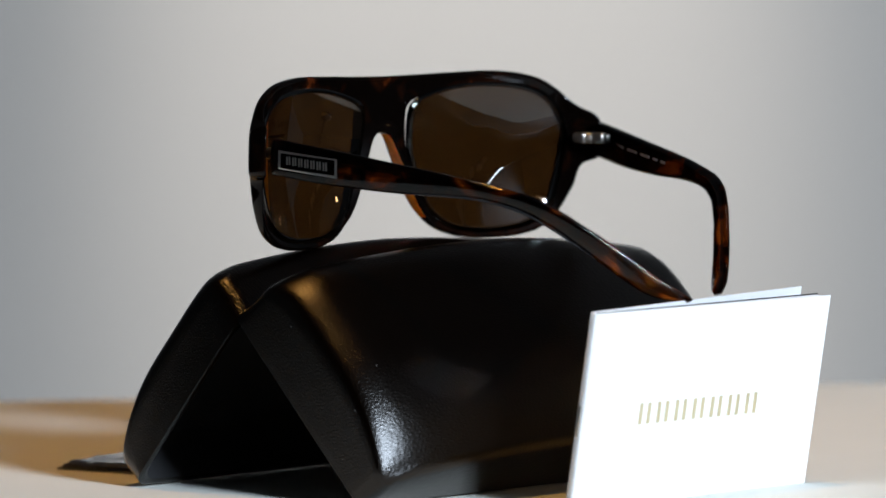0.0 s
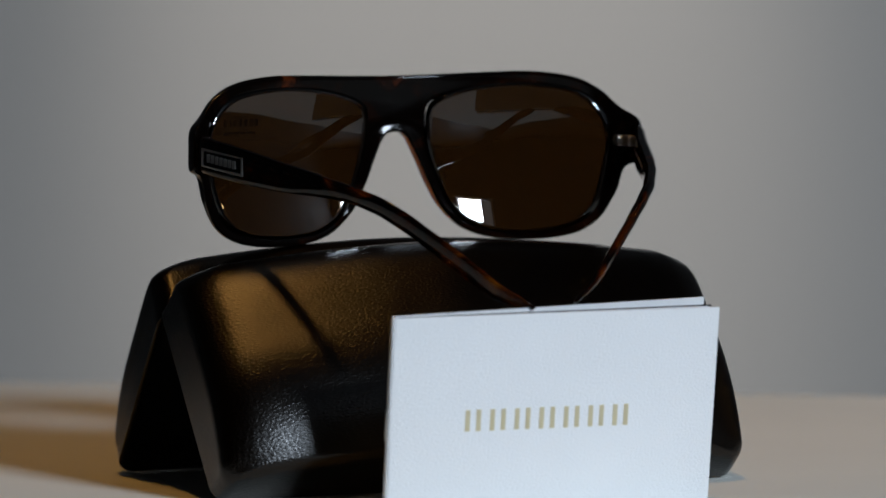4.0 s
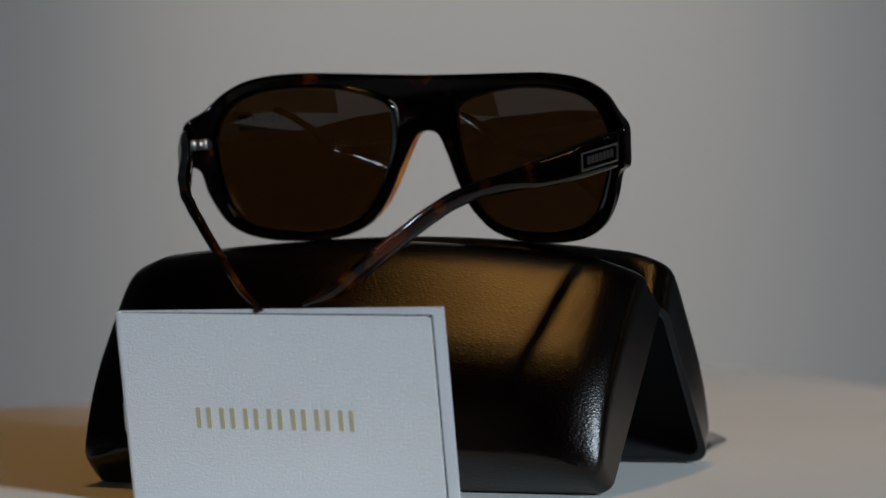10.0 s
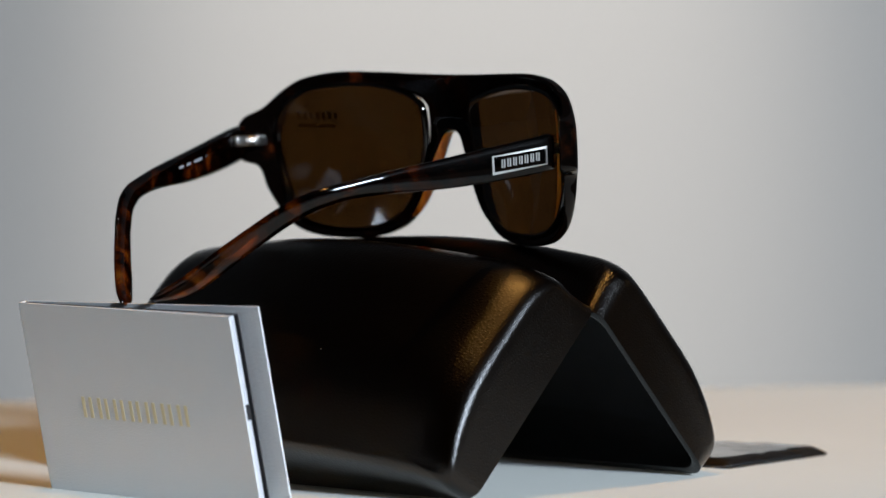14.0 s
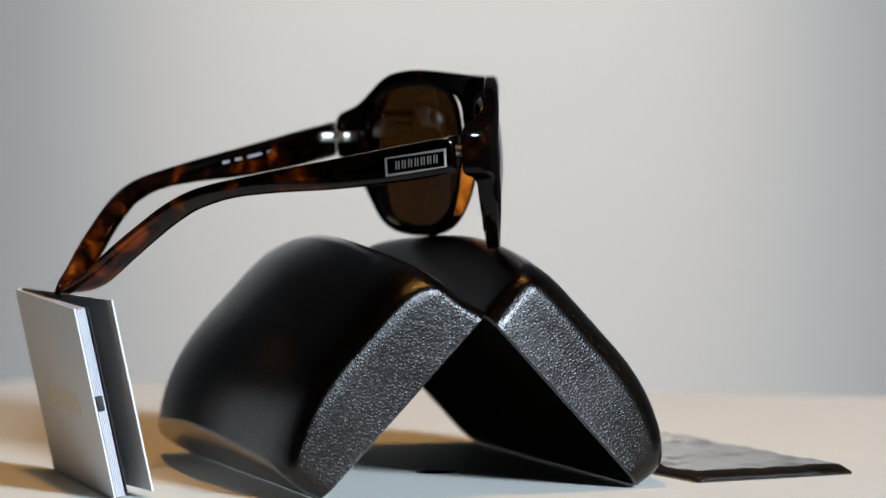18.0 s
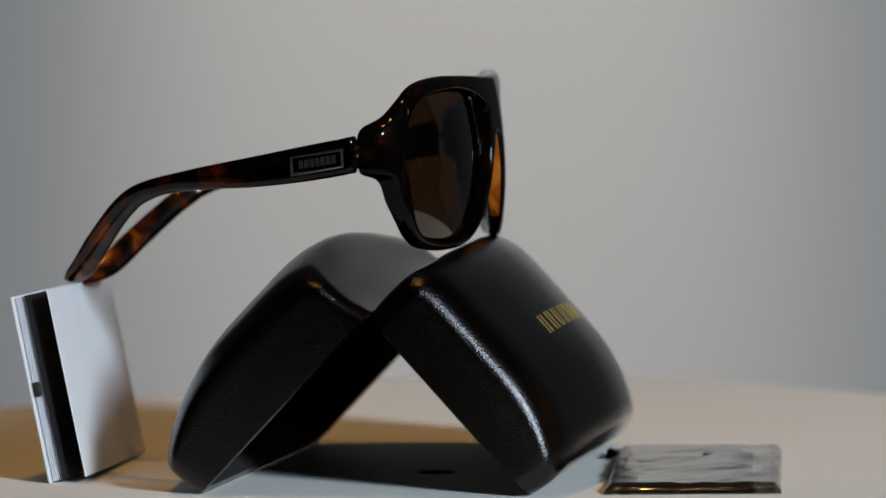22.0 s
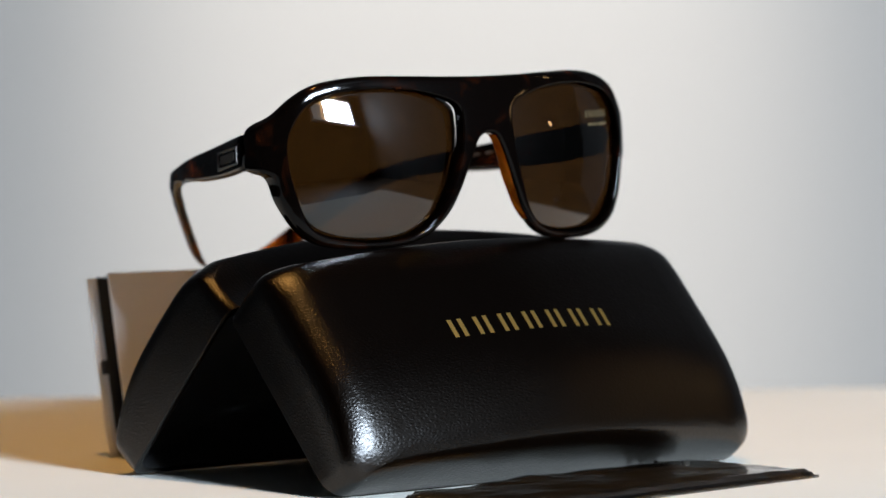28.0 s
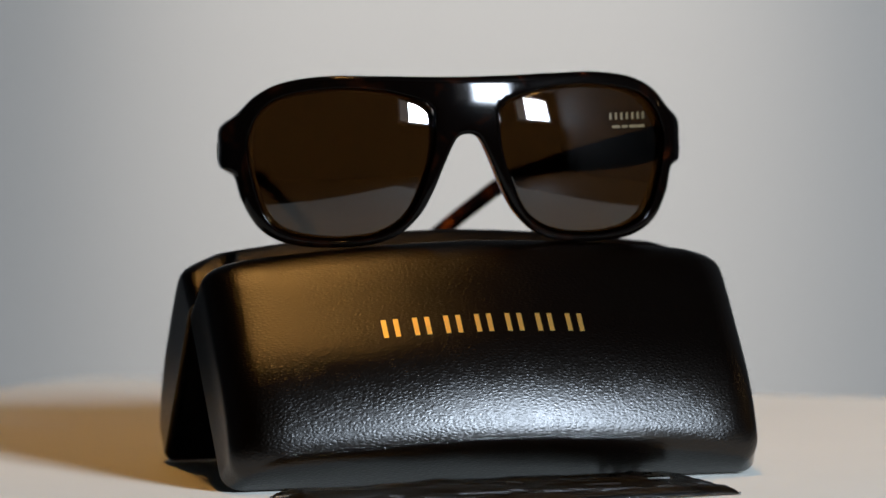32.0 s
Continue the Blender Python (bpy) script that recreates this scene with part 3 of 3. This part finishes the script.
        return (1.7 * k + 2.4 * back if sx > 0 else 1.0 * k + 0.7 * back) / 1000
    M = 56
    T, B = spline(top, M), spline(low, M)
    for sx in (1, -1):
        rings = []
        for i, (p, q) in enumerate(zip(T, B)):
            c, h = (p + q) / 2, (p - q) / 2
            x = interp(c[0], across)
            d = (interp(c[0] + 1, across) - interp(c[0] - 1, across)) / 2
            nx = Vector((1, -d, 0)).normalized()
            th = 2.0 - 0.4 * i / M
            if i > M - 3:
                k = (0.85, 0.6)[i - M + 2]
                h, th = h * k, th * k
            ring = []
            for j in range(16):
                an = 2 * math.pi * j / 16
                ca, sa = math.cos(an), math.sin(an)
                ex = 0.5 + 0.5 * max(0.0, min(1.0, (i / M - 0.35) / 0.2))
                ca, sa = math.copysign(abs(ca) ** ex, ca), math.copysign(abs(sa) ** ex, sa)
                w = nx * (ca * th - 2.0)
                back = max(0.0, -(c[0] + 9) / 100)
                ring.append((sx * (x + w.x) / 1000 + drift(sx, back), (c[0] + h[0] * sa + w.y) / 1000, (c[1] + h[1] * sa + (0.4 if sx > 0 else -1.1) * back) / 1000))
            rings.append(ring)
        bm = loft(rings)
        tm = part("temple", bm, TEMPLE, g, "curved dark tortoiseshell temple arm with amber tip")
        for ahead, ln in ((0.0, 7.0), (9.2, 5.6), (17.0, 5.0), (24.2, 2.4), (28.6, 2.6)):
            y0 = -21.0 - ahead

            def inside(y, z, lift):
                x = interp(y, across) - 4.05 - lift
                return (sx * x / 1000 + drift(sx, -(y + 9) / 100), y / 1000, z / 1000)
            zc = 100.3 + (y0 + 16) * 0.165
            bars = [[inside(y, zc + dz + (y - y0) * 0.165, l) for y, dz in ((y0, 0.36), (y0 - ln, 0.36), (y0 - ln, -0.36), (y0, -0.36))] for l in (-0.3, 0.06)]
            part("print", loft(bars), WHITEPRINT, tm, "small white printed line inside the arm", smooth=False)
        # maker's plate on the outside of the arm

        def on_arm(y, z, lift):
            x = interp(y, across)
            return (sx * (x + lift) / 1000 + drift(sx, -(y + 9) / 100), (y - 0.4 * lift) / 1000, z / 1000)
        cs = [(-14.2, 102.2), (-31.4, 99.5), (-31.2, 93.9), (-14.0, 96.7)]
        outer = [on_arm(y, z, 0.25) for y, z in cs]
        cy, cz = np.mean([a for a, _ in cs]), np.mean([b for _, b in cs])
        inner = [on_arm(cy + (y - cy) * 0.93, cz + (z - cz) * 0.80, 0.25) for y, z in cs]
        part("plate_border", loft([[on_arm(y, z, -0.2) for y, z in cs], outer, inner, [on_arm(cy + (y - cy) * 0.93, cz + (z - cz) * 0.80, -0.2) for y, z in cs]], False, False), METAL, tm, "thin silver rectangular border", smooth=False)
        for k in range(7):
            y0 = -16.6 - k * 1.78
            for e in (0.0, 0.75):
                zz = cz + (y0 - cy) * 0.166
                bar = [[on_arm(y0 - e - dy, zz + dz, l) for dy, dz in ((0, 1.25), (0.38, 1.2), (0.38, -1.2), (0, -1.25))] for l in (-0.1, 0.3)]
                part("mark", loft(bar), METAL, tm, smooth=False)
        hb = [[(sx * (0.0660 + 0.0016 * math.cos(2 * math.pi * k / 16)), y, 0.1010 + 0.0016 * math.sin(2 * math.pi * k / 16)) for k in range(16)] for y in (-0.0125, -0.0045)]
        hg = part("hinge", loft(hb), METAL, g, "silver barrel hinge")
        for lo, hi in (((0.0648, -0.0168, 0.0994), (0.0672, -0.0118, 0.1027)), ((0.0640, -0.0098, 0.0994), (0.0664, -0.0066, 0.1027))):
            part("leaf", box((min(sx * lo[0], sx * hi[0]), lo[1], lo[2]), (max(sx * lo[0], sx * hi[0]), hi[1], hi[2]), 0.0006), METAL, hg, "silver hinge leaf")
    turning(g, pose(-0.0070, 0.0, 0.0, 0, 0, -0.25))


sunglasses()


# ---------- booklet ----------
def booklet():
    b = tagged(new("booklet"), "white folded card booklet standing half open on its edge", "booklet")

    def sheet(w, h, t, x0=0.0, z0=0.0):
        bm = bmesh.new()
        nx = 14
        grid = [[[(x0 + w * i / nx, y, z0 + h * j) for i in range(nx + 1)] for j in (0, 1)] for y in (0, t)]
        v = [[[bm.verts.new(p) for p in row] for row in lay] for lay in grid]
        for lay in v:
            for i in range(nx):
                bm.faces.new((lay[0][i], lay[0][i + 1], lay[1][i + 1], lay[1][i]))
        for j in (0, 1):
            for i in range(nx):
                bm.faces.new((v[0][j][i], v[0][j][i + 1], v[1][j][i + 1], v[1][j][i]))
        for i in (0, nx):
            bm.faces.new((v[0][0][i], v[0][1][i], v[1][1][i], v[1][0][i]))
        return bm
    W, Hh = 0.0982, 0.0578
    fc = part("front_cover", sheet(W, Hh, 0.0005), PAPER, b, smooth=False)
    fc.matrix_local = pose(0, 0, 0)
    for k in range(5):
        pg = part("page", sheet(W - 0.0015 - 0.0002 * k, Hh - 0.001, 0.00025, z0=0.0005), PAGES, b, smooth=False)
        pg.matrix_local = pose(0, 0.0007 + 0.0002 * k, 0, 0, 0, 0.25 + 0.22 * k)
    bc = part("back_cover", sheet(W, Hh, 0.0005), PAPER, b, smooth=False)
    bc.matrix_local = pose(0, 0.0021, 0, 0, 0, 5.5)
    il = part("last_page", sheet(W - 0.001, Hh - 0.0006, 0.0002, z0=0.0003), DARKCARD, b, "black last page of the booklet", smooth=False)
    il.matrix_local = pose(0, 0.00185, 0, 0, 0, 1.4)
    sp = box((-0.0006, 0, 0), (0.0008, 0.0026, Hh), 0.0005)
    part("spine", sp, PAPER, b)
    part("staple", box((-0.0012, 0.0006, 0.0215), (-0.0004, 0.0018, 0.0305), 0.0003), METAL, b, "small metal staple in the fold")
    bd = box((W - 0.0028, 0.0008, 0.0265), (W - 0.0008, 0.0030, 0.0310), 0.0003)
    part("band", bd, DARKCARD, b, "small black band holding the pages")
    for k in range(7):
        x0 = 0.0225 + k * 0.00745
        for e in (0.0, 0.0033):
            part("mark", box((x0 + e, -0.00012, 0.0236), (x0 + e + 0.0014, 0.0001, 0.0299)), PALEGOLD, b, smooth=False)
    turning(b, pose(-0.0542, -0.1085, 0.0, 11.3, 0, -1.7))


booklet()


# ---------- cleaning cloth in a clear sleeve ----------
def cloth_packet():
    p = tagged(new("cleaning_cloth_packet"), "folded black cleaning cloth in a clear plastic sleeve lying flat", "cleaning cloth")
    random.seed(7)

    def pad(w, d, z, wob, nx=40, ny=16, seed=0.0, teeth=0.0):
        bm = bmesh.new()
        lay = []
        for s in (0, 1):
            rows = []
            for j in range(ny + 1):
                row = []
                for i in range(nx + 1):
                    x, y = w * (i / nx - 0.5), d * (j / ny - 0.5)
                    if i == 0:
                        x += teeth * (j % 2)
                    edge = min(1.0, min(i, nx - i) / 2.0, min(j, ny - j) / 2.0)
                    fold = noise.noise(Vector((x * 45, y * 60, seed))) + 0.45 * noise.noise(Vector((x * 120 + y * 90, y * 150, seed + 5)))
                    hgt = z[1] * (0.30 + 0.70 * edge) + wob * fold * edge if s else z[0]
                    row.append(bm.verts.new((x, y, max(hgt, z[0] + 0.0003) if s else hgt)))
                rows.append(row)
            lay.append(rows)
        for rows in lay:
            for j in range(ny):
                for i in range(nx):
                    bm.faces.new((rows[j][i], rows[j][i + 1], rows[j + 1][i + 1], rows[j + 1][i]))
        a, c = lay
        for i in range(nx):
            bm.faces.new((a[0][i], a[0][i + 1], c[0][i + 1], c[0][i]))
            bm.faces.new((a[ny][i], a[ny][i + 1], c[ny][i + 1], c[ny][i]))
        for j in range(ny):
            bm.faces.new((a[j][0], a[j + 1][0], c[j + 1][0], c[j][0]))
            bm.faces.new((a[j][nx], a[j + 1][nx], c[j + 1][nx], c[j][nx]))
        return bm
    cl = part("cloth", pad(0.116, 0.040, (0.0005, 0.0026), 0.0006), CLOTH, p, "folded black cloth")
    cl.matrix_local = pose(0.0035, -0.0030, 0)
    part("sleeve", pad(0.128, 0.052, (0.0001, 0.0031), 0.0009, nx=64, ny=46, seed=3.0, teeth=0.0013), FILM, p, "clear crinkled plastic sleeve with a serrated end")
    flap = bmesh.new()
    rows = []
    for i in range(13):
        f = i / 12
        rows.append([flap.verts.new((-0.058 + 0.015 * f, -0.0250 - 0.0012 * j + 0.0006 * math.sin(9 * f + j), 0.0006 + (0.0020 * math.sin(math.pi * f) ** 0.7 + 0.0008 * math.sin(17 * f)) * j / 3 + 0.0015 * (1 - j / 3))) for j in range(4)])
    for r0, r1 in zip(rows, rows[1:]):
        for j in range(3):
            flap.faces.new((r0[j], r0[j + 1], r1[j + 1], r1[j]))
    fl = part("flap", flap, FILM, p, "crumpled lip of the plastic sleeve")
    thick = fl.modifiers.new("thickness", "SOLIDIFY")
    thick.thickness = 0.0002
    turning(p, pose(-0.0020, 0.0805, 0.0, 0, 0, 7.2))


cloth_packet()


# ---------- what turns ----------
def motions():
    for ob, m in TURNING:
        walk(ob, [(float(t), pose(0, 0, 0, 0, 0, a) @ m) for t, a in enumerate(TURN)])


motions()
